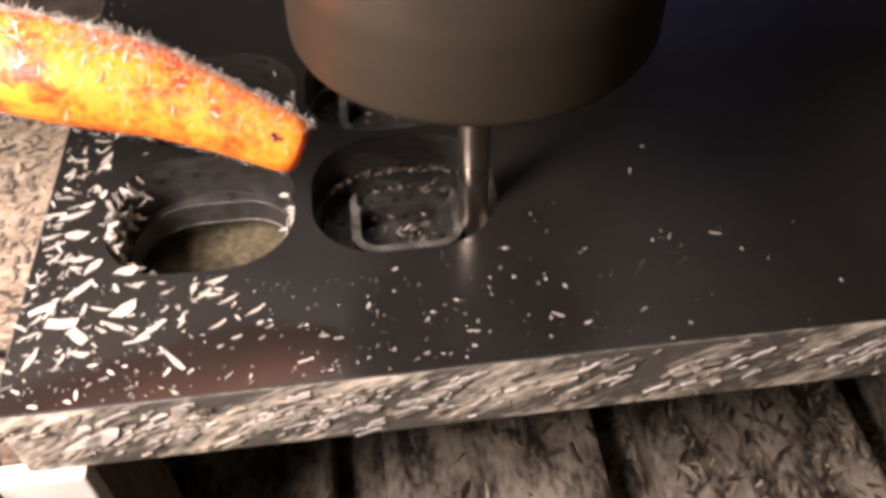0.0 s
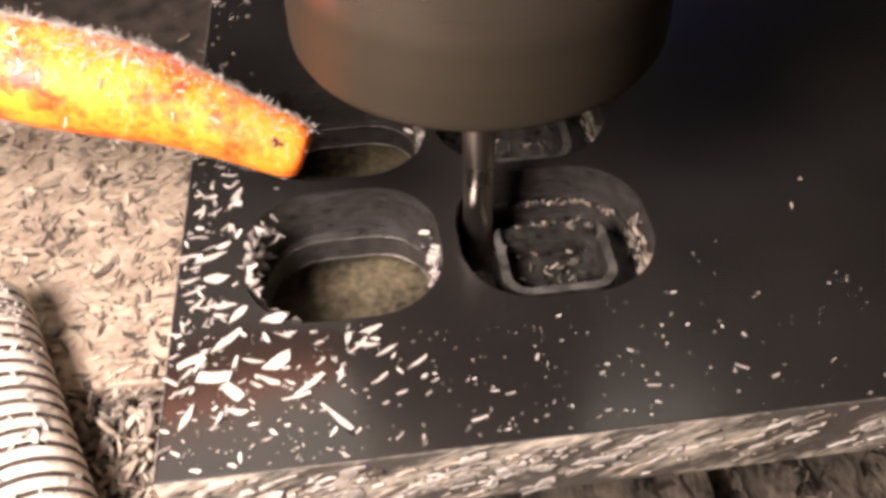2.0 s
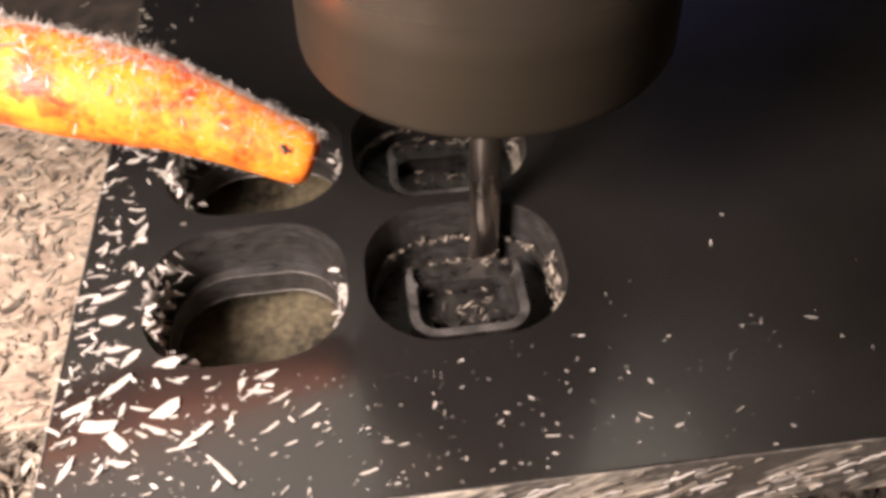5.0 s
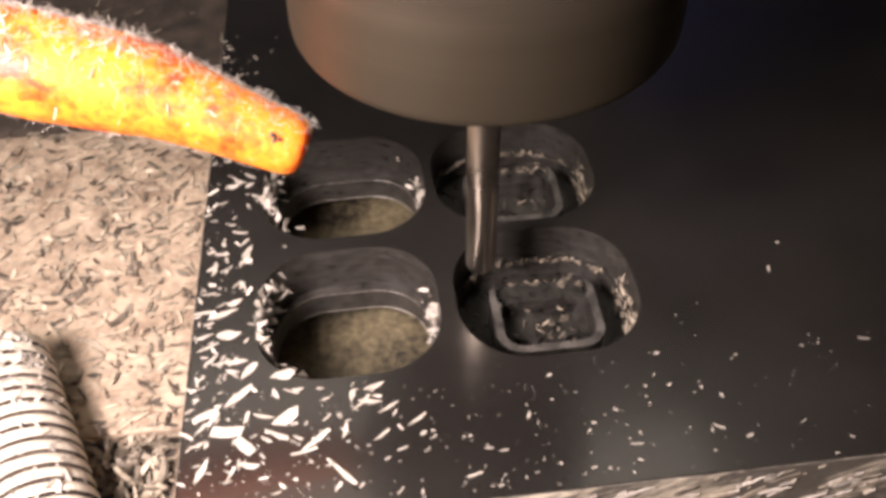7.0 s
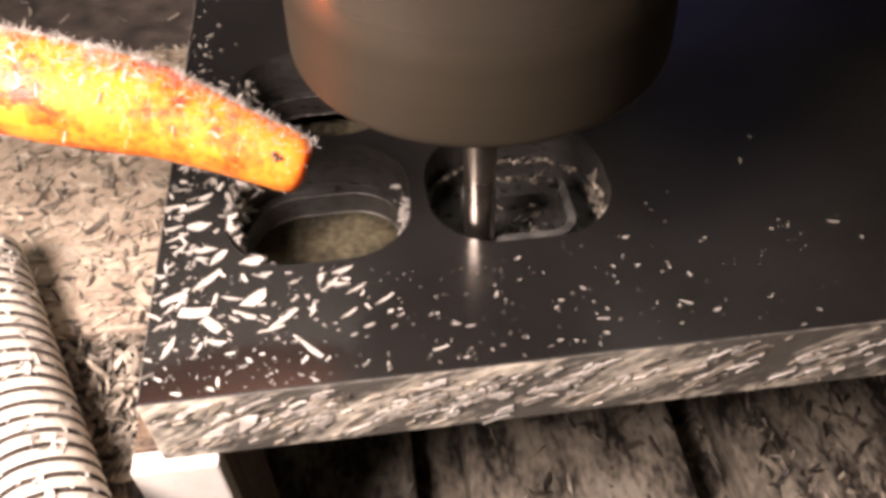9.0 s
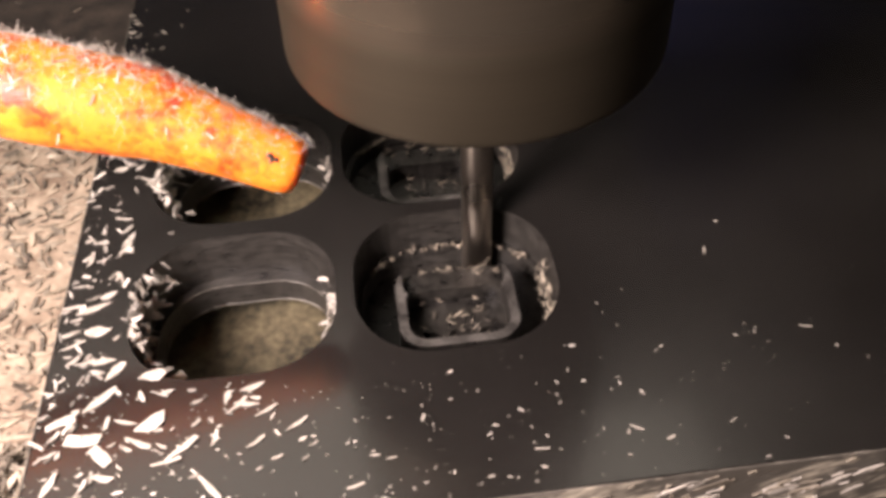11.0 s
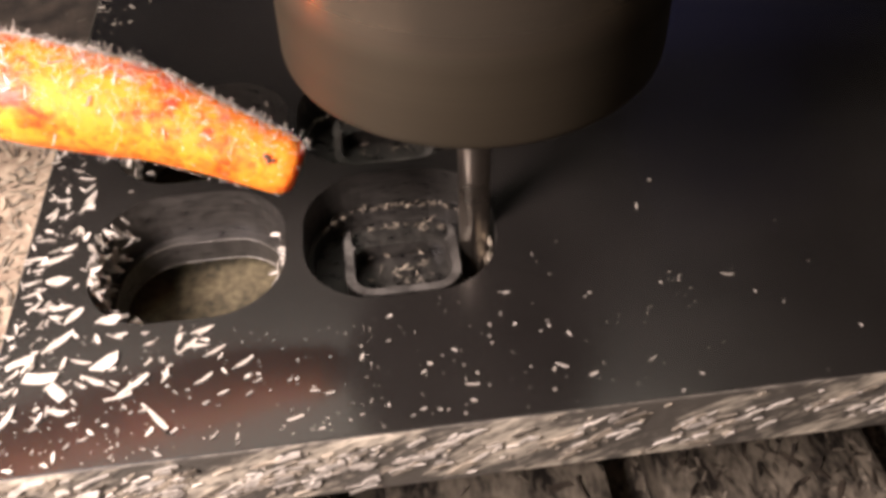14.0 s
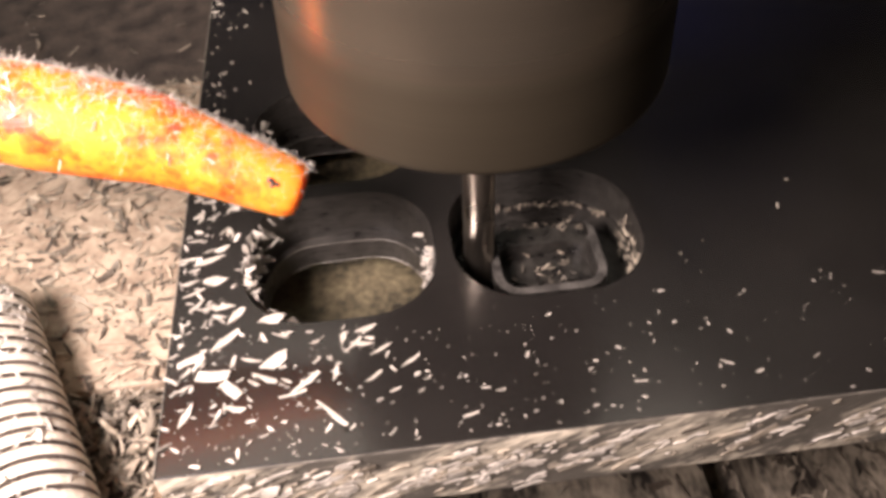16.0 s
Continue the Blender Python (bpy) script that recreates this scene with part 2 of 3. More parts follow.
def carve(ob, cutters):
    """Cut the bmeshes out of ob's mesh, one after another."""
    for bm in cutters:
        cut = part("cutter", bm, ob.data.materials[0])
        mod = ob.modifiers.new("cut", "BOOLEAN")
        mod.operation, mod.solver, mod.object = "DIFFERENCE", "EXACT", cut
        me = bpy.data.meshes.new_from_object(ob.evaluated_get(bpy.context.evaluated_depsgraph_get()))
        ob.modifiers.clear()
        old, ob.data = ob.data, me
        bpy.data.meshes.remove(old)
        bpy.data.objects.remove(cut)


def flake_geometry(rng, length, width, thick=0.00025, curl=0.3):
    """Points and faces of one thin curled chip that lies on z = 0."""
    k = 4
    top, bot = [], []
    ends = rng.choice(((0.1, 0.9, 1.0, 0.6), (0.7, 1.0, 1.0, 0.15), (0.15, 1.0, 0.9, 0.1), (0.9, 1.0, 0.95, 0.9), (0.3, 0.6, 1.0, 0.7)))
    slant = rng.uniform(-0.5, 0.5) * width
    for i in range(k):
        u = i / (k - 1) - 0.5
        w = width * ends[i] * rng.uniform(0.8, 1.1) / 2
        z = curl * length * u * u * 1.2
        s = rng.uniform(-0.15, 0.15) * width
        for sgn in (-1, 1):
            bot.append((u * length + sgn * slant * 0.5, s + sgn * w, z))
            top.append((bot[-1][0], bot[-1][1], z + thick))
    pts = bot + top
    n = len(bot)
    faces = []
    for i in range(k - 1):
        a, b, c, d = 2 * i, 2 * i + 1, 2 * i + 3, 2 * i + 2
        faces += [(a, b, c, d), (a + n, d + n, c + n, b + n), (a, d, d + n, a + n), (b, b + n, c + n, c)]
    faces += [(0, n, n + 1, 1), (2 * k - 2, 2 * k - 1, 2 * k - 1 + n, 2 * k - 2 + n)]
    return pts, faces


def chips(name, spots, mat, label, category="chips"):
    """One object of many loose chips: spots of (pose, length, width, curl)."""
    rng = random.Random(name)
    pts, faces = [], []
    for m, ln, wd, curl in spots:
        p, f = flake_geometry(rng, ln, wd, curl=curl)
        o = len(pts)
        pts += [tuple(m @ Vector(q)) for q in p]
        faces += [tuple(i + o for i in q) for q in f]
    me = bpy.data.meshes.new(name)
    me.from_pydata(pts, [], faces)
    me.materials.append(mat)
    return tagged(new(name, me), label, category, kind="stuff")


# ---- the room ----
def plain(name, *b, mat=ROOM, label="", category="wall"):
    return tagged(part(name, box(*b), mat), label, category, kind="structure")


plain("floor", -1.7, 1.9, -1.6, 2.0, -1.0, -0.95, mat=CONCRETE, label="grey concrete workshop floor", category="floor")
plain("ceiling", -1.7, 1.9, -1.6, 2.0, 1.45, 1.5, label="dim plain workshop ceiling", category="ceiling")
# never in view: navy so that the plate's far part reflects blue
plain("wall_north", -1.7, 1.9, 2.0, 2.1, -0.95, 1.45, mat=NAVY_WALL, label="unseen dark navy wall added for bluish reflections in the plate")
plain("wall_south", -1.7, 1.9, -1.7, -1.6, -0.95, 1.45, label="dim plain workshop wall")
plain("wall_west", -1.8, -1.7, -1.6, 2.0, -0.95, 1.45, label="dim plain workshop wall")
plain("wall_east", 1.9, 2.0, -1.6, 2.0, -0.95, 1.45, label="dim plain workshop wall")

# ---- the machine table with its slots ----
TABLE_Z, PITCH, SLOT0, SLOT_W = -0.1400, 0.1005, -0.0225, 0.0190
BED_Z = -0.0310
table = tagged(new("machine_table"), "worn cast iron milling table with long slots, covered in chips", "machine table")
table.location = (0, 0, TABLE_Z)
X0, X1, Y0, Y1 = -0.45, 0.60, -0.10, 0.62
part("table_bed", box(X0, X1, Y0, Y1, -0.08, -0.022, 0.002), TABLE_METAL, table)
slot_middles = [SLOT0 + PITCH * i for i in range(-4, 7)]
for a, b in zip(slot_middles, slot_middles[1:]):
    part("table_land", box(max(a + SLOT_W / 2, X0), min(b - SLOT_W / 2, X1), Y0, Y1, -0.0225, 0, 0.0025), TABLE_METAL, table)
part("pedestal", box(-0.25, 0.35, 0.05, 0.5, -0.8095, -0.08, 0.01), NAVY, table, "navy painted machine pedestal")

# ---- the black plate ----
PX0, PX1, PY0, PY1, THICK = -0.0873, 0.36, 0.1070, 0.50, 0.022
SLOTS = [(-0.0490, 0.1620), (-0.0484, 0.2075)]
POCKETS = [(0.0010, 0.1626), (0.0000, 0.2078)]
plate = tagged(part("black_plate", box(PX0, PX1, PY0, PY1, -THICK, 0, 0.0006), PLATE_TOP), "thick glossy black plastic plate with rounded milled openings, strewn with chips", "plate")
cuts = []
for x, y in SLOTS:
    cuts.append(prism(rounded(x, y, 0.0455, 0.0408, 0.0165), -0.0150, 0.01))
    cuts.append(prism(rounded(x, y - 0.0004, 0.0418, 0.0366, 0.0150), -0.03, -0.01))
for x, y in POCKETS:
    cuts.append(prism(rounded(x, y, 0.0460, 0.0414, 0.0170), -0.0110, 0.01))
    cuts.append(prism(rounded(x, y - 0.0006, 0.0438, 0.0380, 0.0155), -0.0160, -0.005))
carve(plate, cuts)
plate.data.materials.clear()
for m in (PLATE_TOP, PLATE_CUT, PLATE_SAWN, MILLED_CORE):
    plate.data.materials.append(m)
for p in plate.data.polygons:
    c = p.center
    floor = p.normal.z > 0.9 and -0.0165 < c.z < -0.0105 and c.x > -0.0245
    outer = c.y < PY0 + 0.0012 or c.x < PX0 + 0.0012
    p.material_index = 0 if c.z > -0.0005 and p.normal.z > 0.9 else 3 if floor else (2 if outer and (p.normal.z < 0.2 or c.y < PY0 + 0.0012) else 1)


def island(cx, cy):
    """The core that the cutter leaves standing, hollowed in its near half."""
    bm = prism(rounded(cx, cy - 0.0035, 0.0275, 0.0240, 0.0065), -0.0195, -0.0055)
    ob = part("island", bm, RIM_GREY, plate, "rough uncut core with a thin rim")
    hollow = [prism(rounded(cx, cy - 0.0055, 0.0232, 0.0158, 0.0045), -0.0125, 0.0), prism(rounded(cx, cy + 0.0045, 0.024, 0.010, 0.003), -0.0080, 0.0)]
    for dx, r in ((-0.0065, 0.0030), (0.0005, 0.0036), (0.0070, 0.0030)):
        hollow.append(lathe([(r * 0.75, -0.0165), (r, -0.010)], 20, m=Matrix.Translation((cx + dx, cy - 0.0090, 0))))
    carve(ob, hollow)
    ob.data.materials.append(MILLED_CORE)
    # the rim's upper faces are paler than the sides and hollows
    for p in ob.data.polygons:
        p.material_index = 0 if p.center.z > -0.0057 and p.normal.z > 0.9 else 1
    return ob


for x, y in POCKETS:
    island(x, y)

def edge_bead(points, size, label, closed=True, seed=1):
    """A thin ragged bead along an edge: torn plastic in the slots, a painted glint outside."""
    rng = random.Random(seed)
    bm = bmesh.new()
    rings = []
    for x, y, z in points:
        r = size * rng.uniform(0.35, 1.0)
        rings.append([bm.verts.new((x + r * a, y + r * b, z + r * c)) for a, b, c in ((0.7, 0, 0.7), (-0.7, 0.5, 0.5), (-0.7, -0.5, -0.5), (0.7, 0, -0.7))])
    pairs = list(zip(rings, rings[1:] + rings[:1])) if closed else list(zip(rings, rings[1:]))
    for a, b in pairs:
        for k in range(4):
            bm.faces.new((a[k], a[(k + 1) % 4], b[(k + 1) % 4], b[k]))
    return part("edge_bead", bm, BURR_AND_GLINT, plate, label)


for k, (x, y) in enumerate(SLOTS):
    edge_bead([(a, b, -0.0150) for a, b in rounded(x, y - 0.0004, 0.0418, 0.0366, 0.0150, 14)], 0.00016, "pale ragged lip on the ledge", seed=k)
    edge_bead([(a, b, -0.0219) for a, b in rounded(x, y - 0.0004, 0.0416, 0.0364, 0.0149, 14)], 0.00026, "pale ragged lip on the lower edge", seed=k + 5)
# bevel highlight of the outer top edges, drawn as a pale bead
edge_bead([(PX0 + 0.001 + 0.0013 * k, PY0 + 0.0001, -0.0001) for k in range(330)], 0.00030, "pale bead for the bevel highlight along the sawn edge", False, 9)
edge_bead([(PX0 + 0.0001, PY0 + 0.001 + 0.0013 * k, -0.0001) for k in range(140)], 0.00022, "pale bead for the bevel highlight along the sawn edge", False, 10)

# ---- what the plate lies on ----
def support(x0, x1, y0, y1, mat, label):
    """A block that stands on the table and carries the plate."""
    ob = tagged(new("support_block"), label, "support block")
    ob.location = ((x0 + x1) / 2, (y0 + y1) / 2, TABLE_Z)
    w, d, h = (x1 - x0) / 2, (y1 - y0) / 2, -THICK - TABLE_Z
    part("foot", box(-w, w, -d, d, 0, 0.030, 0.0008), mat, ob)
    part("upright", box(-w, w, -d, d, 0.0302, h, 0.0008), mat, ob)
    return ob


support(-0.0945, -0.0752, 0.1045, 0.1098, WHITE_BAR, "bright white block standing under the corner of the plate")
support(-0.0945, -0.0765, 0.1104, 0.1420, BROWN_BLOCK, "brown rough block standing under the edge of the plate")
support(0.240, 0.262, 0.150, 0.420, WHITE_BAR, "white block standing under the plate")
board = tagged(new("backing_board"), "mottled olive board lying under the milled plate", "board")
board.location = (0.02, 0.2, BED_Z)
part("board_top", box(-0.096, 0.215, -0.057, 0.16, -0.012, -0.0005, 0.0008), OLIVE, board)
for x in (-0.085, 0.20):
    part("leg", box(x - 0.008, x + 0.008, 0.02, 0.15, TABLE_Z - BED_Z, -0.0122, 0.0008), OLIVE, board)

BLOCK_Z, BLOCK_Y1 = -0.0260, 0.2767
bed = tagged(new("clamping_bed"), "dark oily steel bed heaped with chips beside the plate", "machine bed")
bed.location = (-0.2, 0.13, TABLE_Z)
part("base", box(-0.11, 0.1050, -0.15, 0.36, 0, 0.060, 0.002), DUST_AND_SHADE, bed)
part("top_slab", box(-0.11, 0.1050, -0.15, 0.36, 0.0602, BED_Z - TABLE_Z, 0.0015), DUST_AND_SHADE, bed)
block = tagged(part("flat_block", box(-0.300, -0.0885, 0.1495, BLOCK_Y1, BED_Z, BLOCK_Z, 0.0008), TAN_BLOCK), "tan dusty flat steel block covered in dark chips", "steel block")


# ---- the threaded rod on the table ----
def threaded_rod(length, radius, pitch):
    rod = tagged(new("threaded_rod"), "bright thick threaded steel rod lying on the table", "threaded rod")
    prof = [(radius * 0.55, -0.0006), (radius * 0.8, 0.0)]
    n = int(length / pitch)
    for i in range(n):
        z = i * pitch
        prof += [(radius - pitch * 0.48, z + pitch * 0.02), (radius - pitch * 0.48, z + pitch * 0.10), (radius - pitch * 0.05, z + pitch * 0.22), (radius, z + pitch * 0.5), (radius - pitch * 0.05, z + pitch * 0.86)]
    prof += [(radius * 0.8, n * pitch), (radius * 0.5, n * pitch + 0.0005)]
    bm = bmesh.new()
    k = 40
    rings = []
    for r, z in prof:
        # a helix: the height grows by one pitch in a turn
        rings.append([bm.verts.new((r * math.cos(2 * math.pi * i / k), r * math.sin(2 * math.pi * i / k), z + pitch * 0.5 * math.cos(2 * math.pi * i / k))) for i in range(k)])
    for a, b in zip(rings, rings[1:]):
        for i in range(k):
            bm.faces.new((a[i], a[(i + 1) % k], b[(i + 1) % k], b[i]))
    bm.faces.new(rings[0][::-1])
    bm.faces.new(rings[-1])
    thread = part("thread", bm, (THREAD, DUST_AND_SHADE), rod, smooth=False)
    # groove shade is put into the colour: faces near the root are dark
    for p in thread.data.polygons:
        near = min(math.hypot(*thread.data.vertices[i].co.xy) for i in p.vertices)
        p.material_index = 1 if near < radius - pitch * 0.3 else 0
    return rod


ROD_R = 0.0112
rod = threaded_rod(0.135, ROD_R, 0.0039)
rod_far, rod_near = Vector((-0.1405, 0.1700, BLOCK_Z + ROD_R)), Vector((-0.0965, 0.0700, BED_Z + ROD_R - 0.001))
rod.matrix_world = Matrix.Translation(rod_far) @ (rod_near - rod_far).to_track_quat("Z", "Y").to_matrix().to_4x4()

# ---- the spindle ----
head = tagged(new("spindle"), "spinning steel tool holder with a slim end mill", "milling spindle")
R, SEAM, LIFT = 0.0368, 0.0190, 0.0010
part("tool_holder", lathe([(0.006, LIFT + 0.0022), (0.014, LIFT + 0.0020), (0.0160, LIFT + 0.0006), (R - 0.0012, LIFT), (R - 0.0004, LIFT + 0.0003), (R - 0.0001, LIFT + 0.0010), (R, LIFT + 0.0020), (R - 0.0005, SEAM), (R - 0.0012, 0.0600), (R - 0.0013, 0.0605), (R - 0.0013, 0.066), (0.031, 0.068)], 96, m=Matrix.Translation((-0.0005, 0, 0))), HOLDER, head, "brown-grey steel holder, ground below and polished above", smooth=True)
part("end_mill", lathe([(0.0005, -0.0720), (0.0035, -0.0720), (0.0037, -0.0715), (0.0037, -0.0180), (0.0033, -0.0172), (0.0033, 0.01)], 32), CARBIDE, head, "slim polished end mill", smooth=True)
part("quill", lathe([(0.031, 0.060), (0.034, 0.064), (0.034, 0.13), (0.036, 0.132), (0.036, 0.325)], 64), STEEL, head, smooth=True)
part("head_casting", box(-0.035, 0.035, -0.035, 0.035, 0.32, 0.92, 0.010, 3), NAVY, head, "navy painted head casting")
part("head_arm", box(-0.025, 0.025, 0.036, 0.522, 0.87, 0.92, 0.006), NAVY, head, "navy painted overhead arm")


# unseen pieces added for the navy and black reflections in the glossy plate
part("column", box(0.150, 0.560, 0.297, 0.520, 0.020, 0.120, 0.004), BLUE, head, "unseen navy machine column placed for its reflection in the plate")
blue_box = part("reflected_box", box(-0.066, 0.066, 0, 0.12, -0.032, 0.032, 0.004), BLUE, head, "unseen tilted navy box placed for its reflection in the plate")
blue_box.matrix_local = pose(0.262, 0.297, 0.272, 0, 18, 0)
part("column_back", box(-0.065, 0.560, 0.523, 0.560, 0.020, 0.920, 0.004), LAMP_BLACK, head, "unseen black column plate placed for dark reflections in the plate")
part("box_bracket", box(0.200, 0.300, 0.418, 0.5225, 0.240, 0.310, 0.003), LAMP_BLACK, head)


# ---- the orange nozzle ----
nozzle = tagged(new("coolant_nozzle"), "bright orange plastic hose nozzle dusted with chips", "coolant nozzle")


def tube(points, radii, n=28, bm=None):
    bm = bm or bmesh.new()
    rings = []
    for i, (p, r) in enumerate(zip(points, radii)):
        a, b = points[max(i - 1, 0)], points[min(i + 1, len(points) - 1)]
        q = (Vector(b) - Vector(a)).to_track_quat("Z", "Y").to_matrix()
        rings.append([bm.verts.new(Vector(p) + q @ Vector((r * math.cos(2 * math.pi * k / n), r * math.sin(2 * math.pi * k / n), 0))) for k in range(n)])
    for a, b in zip(rings, rings[1:]):
        for k in range(n):
            bm.faces.new((a[k], a[(k + 1) % n], b[(k + 1) % n], b[k]))
    bm.faces.new(rings[0][::-1])
    bm.faces.new(rings[-1])
    return bm


tip, mid, back = Vector((-0.0370, -0.0138, -0.0189)), Vector((-0.0640, -0.0062, -0.0075)), Vector((-0.0960, -0.0042, 0.0034))
ax = (tip - mid).normalized()
ax2 = (mid - back).normalized()
part("nozzle_tip", tube([tip - ax * 0.004, tip - ax * 0.0002, tip, tip - ax * 0.0006, tip - ax * 0.0018, tip - ax * 0.0040, tip - ax * 0.016, mid + ax * 0.004, mid, mid - ax2 * 0.006, mid - ax2 * 0.020, mid - ax2 * 0.034], [0.0016, 0.0020, 0.0032, 0.0048, 0.0057, 0.0062, 0.0070, 0.0083, 0.0089, 0.0094, 0.0099, 0.0092]), ORANGE, nozzle, smooth=True)
for k in range(5):
    c = mid - ax2 * (0.033 + 0.019 * k)
    part("hose_segment", tube([c, c - ax2 * 0.001, c - ax2 * 0.009, c - ax2 * 0.016, c - ax2 * 0.0205], [0.0092, 0.0101, 0.0103, 0.0100, 0.0088]), ORANGE, nozzle, smooth=True)
rng = random.Random(21)
pts, faces = [], []
for k in range(3000):
    hair = k > 700
    u = rng.random() ** 0.7
    c = tip.lerp(mid, u) if rng.random() < 0.45 else mid.lerp(back, rng.random() * 1.1)
    d = ax if (c - tip).length < (mid - tip).length else ax2
    r = 0.0060 + 0.0040 * min((c - tip).length / (back - tip).length * 1.6, 1)
    a = radians(rng.gauss(104, 38)) if rng.random() < 0.82 else radians(rng.uniform(190, 320))
    side = d.cross(Vector((0, 0, 1))).normalized()
    up = side.cross(d)
    out = side * math.cos(a) + up * math.sin(a)
    ln = 0.0005 + 0.0028 * rng.random() ** 2.6 if hair else 0.0003 + 0.0021 * rng.random() ** 3
    ln *= 1.6 if d is ax2 else 0.9
    tilt = 48 if hair else 22
    m = Matrix.Translation(c + out * (r - 0.0001)) @ out.to_track_quat("Z", "Y").to_matrix().to_4x4() @ pose(0, 0, 0, rng.gauss(0, tilt), rng.gauss(0, tilt), rng.uniform(0, 360))
    p, f = flake_geometry(rng, ln, 0.00008 if hair else ln * rng.uniform(0.05, 0.2), 0.00004, rng.uniform(0, 0.5))
    o = len(pts)
    pts += [tuple(m @ Vector(q)) for q in p]
    faces += [tuple(i + o for i in q) for q in f]
me = bpy.data.meshes.new("clinging_dust")
me.from_pydata(pts, [], faces)
me.materials.append(CHIP)
dust = new("clinging_dust", me)
dust.parent = nozzle
bm = bmesh.new()
for k in range(14):
    c = tip - ax * rng.uniform(0.004, 0.009) + Vector((rng.uniform(-0.0012, 0.0012), -0.0048 + rng.uniform(-0.0003, 0.0003), 0.0036 + rng.uniform(-0.001, 0.001)))
    bmesh.ops.create_icosphere(bm, subdivisions=1, radius=rng.uniform(0.0002, 0.0006), matrix=Matrix.Translation(c))
part("grit", bm, BLACK_CHIP, nozzle, "dark grit stuck near the tip")
dust["label"] = "pale fluff and chips stuck to the plastic"

# ---- the work lamp ----
lamp = tagged(new("work_lamp"), "black machine lamp with a round shade on a long arm", "work lamp")
lamp.matrix_world = look(LAMP_AT, LAMP_TO)
part("shade", lathe([(0.060, -0.001), (0.062, -0.001), (0.060, 0.04), (0.018, 0.085), (0.016, 0.085), (0.058, 0.038)], 40, caps=False), LAMP_BLACK, lamp, smooth=True)
foot = lamp.matrix_world.inverted() @ Vector((-0.40, 0.02, TABLE_Z + 0.001))
part("arm", tube([(0, 0, 0.07), (0.0, 0.0, 0.12), lamp.matrix_world.inverted() @ Vector((-0.40, 0.00, 0.25)), foot.lerp(lamp.matrix_world.inverted() @ Vector((-0.40, 0.0, 0.25)), 0.4), foot], [0.007] * 5, 16), LAMP_BLACK, lamp, smooth=True)

# added glowing panel out of view: gives the plate its sheen and fills shadows
panel = tagged(new("sheen_panel"), "unseen wide glowing panel added for the plate's sheen and as fill light", "ceiling light")
panel.location = (-0.32, 0.70, 1.45)
part("frame", box(-0.92, 0.92, -0.57, 0.57, -0.03, 0, 0.004), WHITE_BAR, panel)
part("diffuser", box(-0.90, 0.90, -0.55, 0.55, -0.034, -0.0302), GLOW, panel, "glowing face of the added panel")

# ---- loose chips ----
BIG = [(-84, 171), (-78, 157), (-80, 164), (-80, 211), (-83, 204), (-77, 192), (-75, 182), (-83, 179), (-85, 165), (-83, 154), (-76, 149), (-73, 146), (-65, 144), (-63, 139), (-82, 135), (-75, 139), (-77, 130), (-66, 128), (-64, 132), (-69, 133), (-73, 126), (-82, 121), (-72, 121), (-86, 142), (-86, 130), (-58, 125), (-52, 117), (-51, 127), (-49, 136), (-45, 134), (-44, 138), (-41, 132), (-43, 125), (-47, 134), (-60, 123), (-20, 119), (-17, 118), (-10, 126), (37, 115), (59, 161), (73, 137), (-24, 113), (-35, 128), (12, 116), (50, 117), (31, 118)]
# the most striking ones: length, share of width and heading
SHAPED = {(-52, 117): (9.5, 0.13, -52), (-58, 125): (9.0, 0.14, 36), (-77, 130): (7.0, 0.36, -4), (-64, 132): (6.0, 0.55, 22), (-78, 157): (5.0, 0.6, 12), (-80, 164): (7.5, 0.26, 22), (-75, 139): (8.0, 0.24, 36), (-82, 135): (6.5, 0.28, 26), (-66, 128): (5.5, 0.24, -28), (-65, 144): (5.0, 0.5, 8)}
rng = random.Random(4)
for x, y in BIG:
    ln = rng.uniform(0.0030, 0.0060) if x < -30 else rng.uniform(0.0020, 0.0034)
    share, heading = rng.choice((0.10, 0.16, 0.25, 0.36, 0.45)), rng.gauss(20, 40)
    if (x, y) in SHAPED:
        ln, share, heading = SHAPED[x, y]
        ln /= 1000
    pts, faces = flake_geometry(rng, ln, ln * share, 0.0002, rng.uniform(0.0, 0.22))
    me = bpy.data.meshes.new("chip")
    me.from_pydata(pts, [], faces)
    me.materials.append(CHIP)
    ob = tagged(new("chip", me), "long thin cream plastic shaving on the black plate" if share < 0.2 else "broad cream plastic milling chip on the black plate", "chip", "chips on the plate")
    ob.matrix_world = pose(x / 1000, y / 1000, 0.0001, rng.uniform(-8, 8), rng.uniform(-8, 8), heading)


def inside(x, y, m=0.001):
    return any(abs(x - a) < 0.0235 + m and abs(y - b) < 0.021 + m for a, b in SLOTS + POCKETS)


rng = random.Random(11)
spots = []
while len(spots) < 520:
    x = PX0 + 0.002 + abs(rng.gauss(0, 0.075))
    y = PY0 + 0.001 + abs(rng.gauss(0, 0.030))
    if rng.random() < 0.25:
        x, y = PX0 + abs(rng.gauss(0, 0.008)), rng.uniform(PY0, 0.29)
    if inside(x, y) or x > 0.3:
        continue
    ln = 0.0003 + 0.0022 * rng.random() ** 3.2
    if x > -0.03:
        ln *= 0.55
        if y > 0.155 and rng.random() < 0.85:
            continue
    spots.append((pose(x, y, 0.0001, rng.uniform(-15, 15), rng.uniform(-15, 15), rng.gauss(10, 60)), ln, ln * rng.uniform(0.14, 0.45), rng.uniform(0, 0.4)))
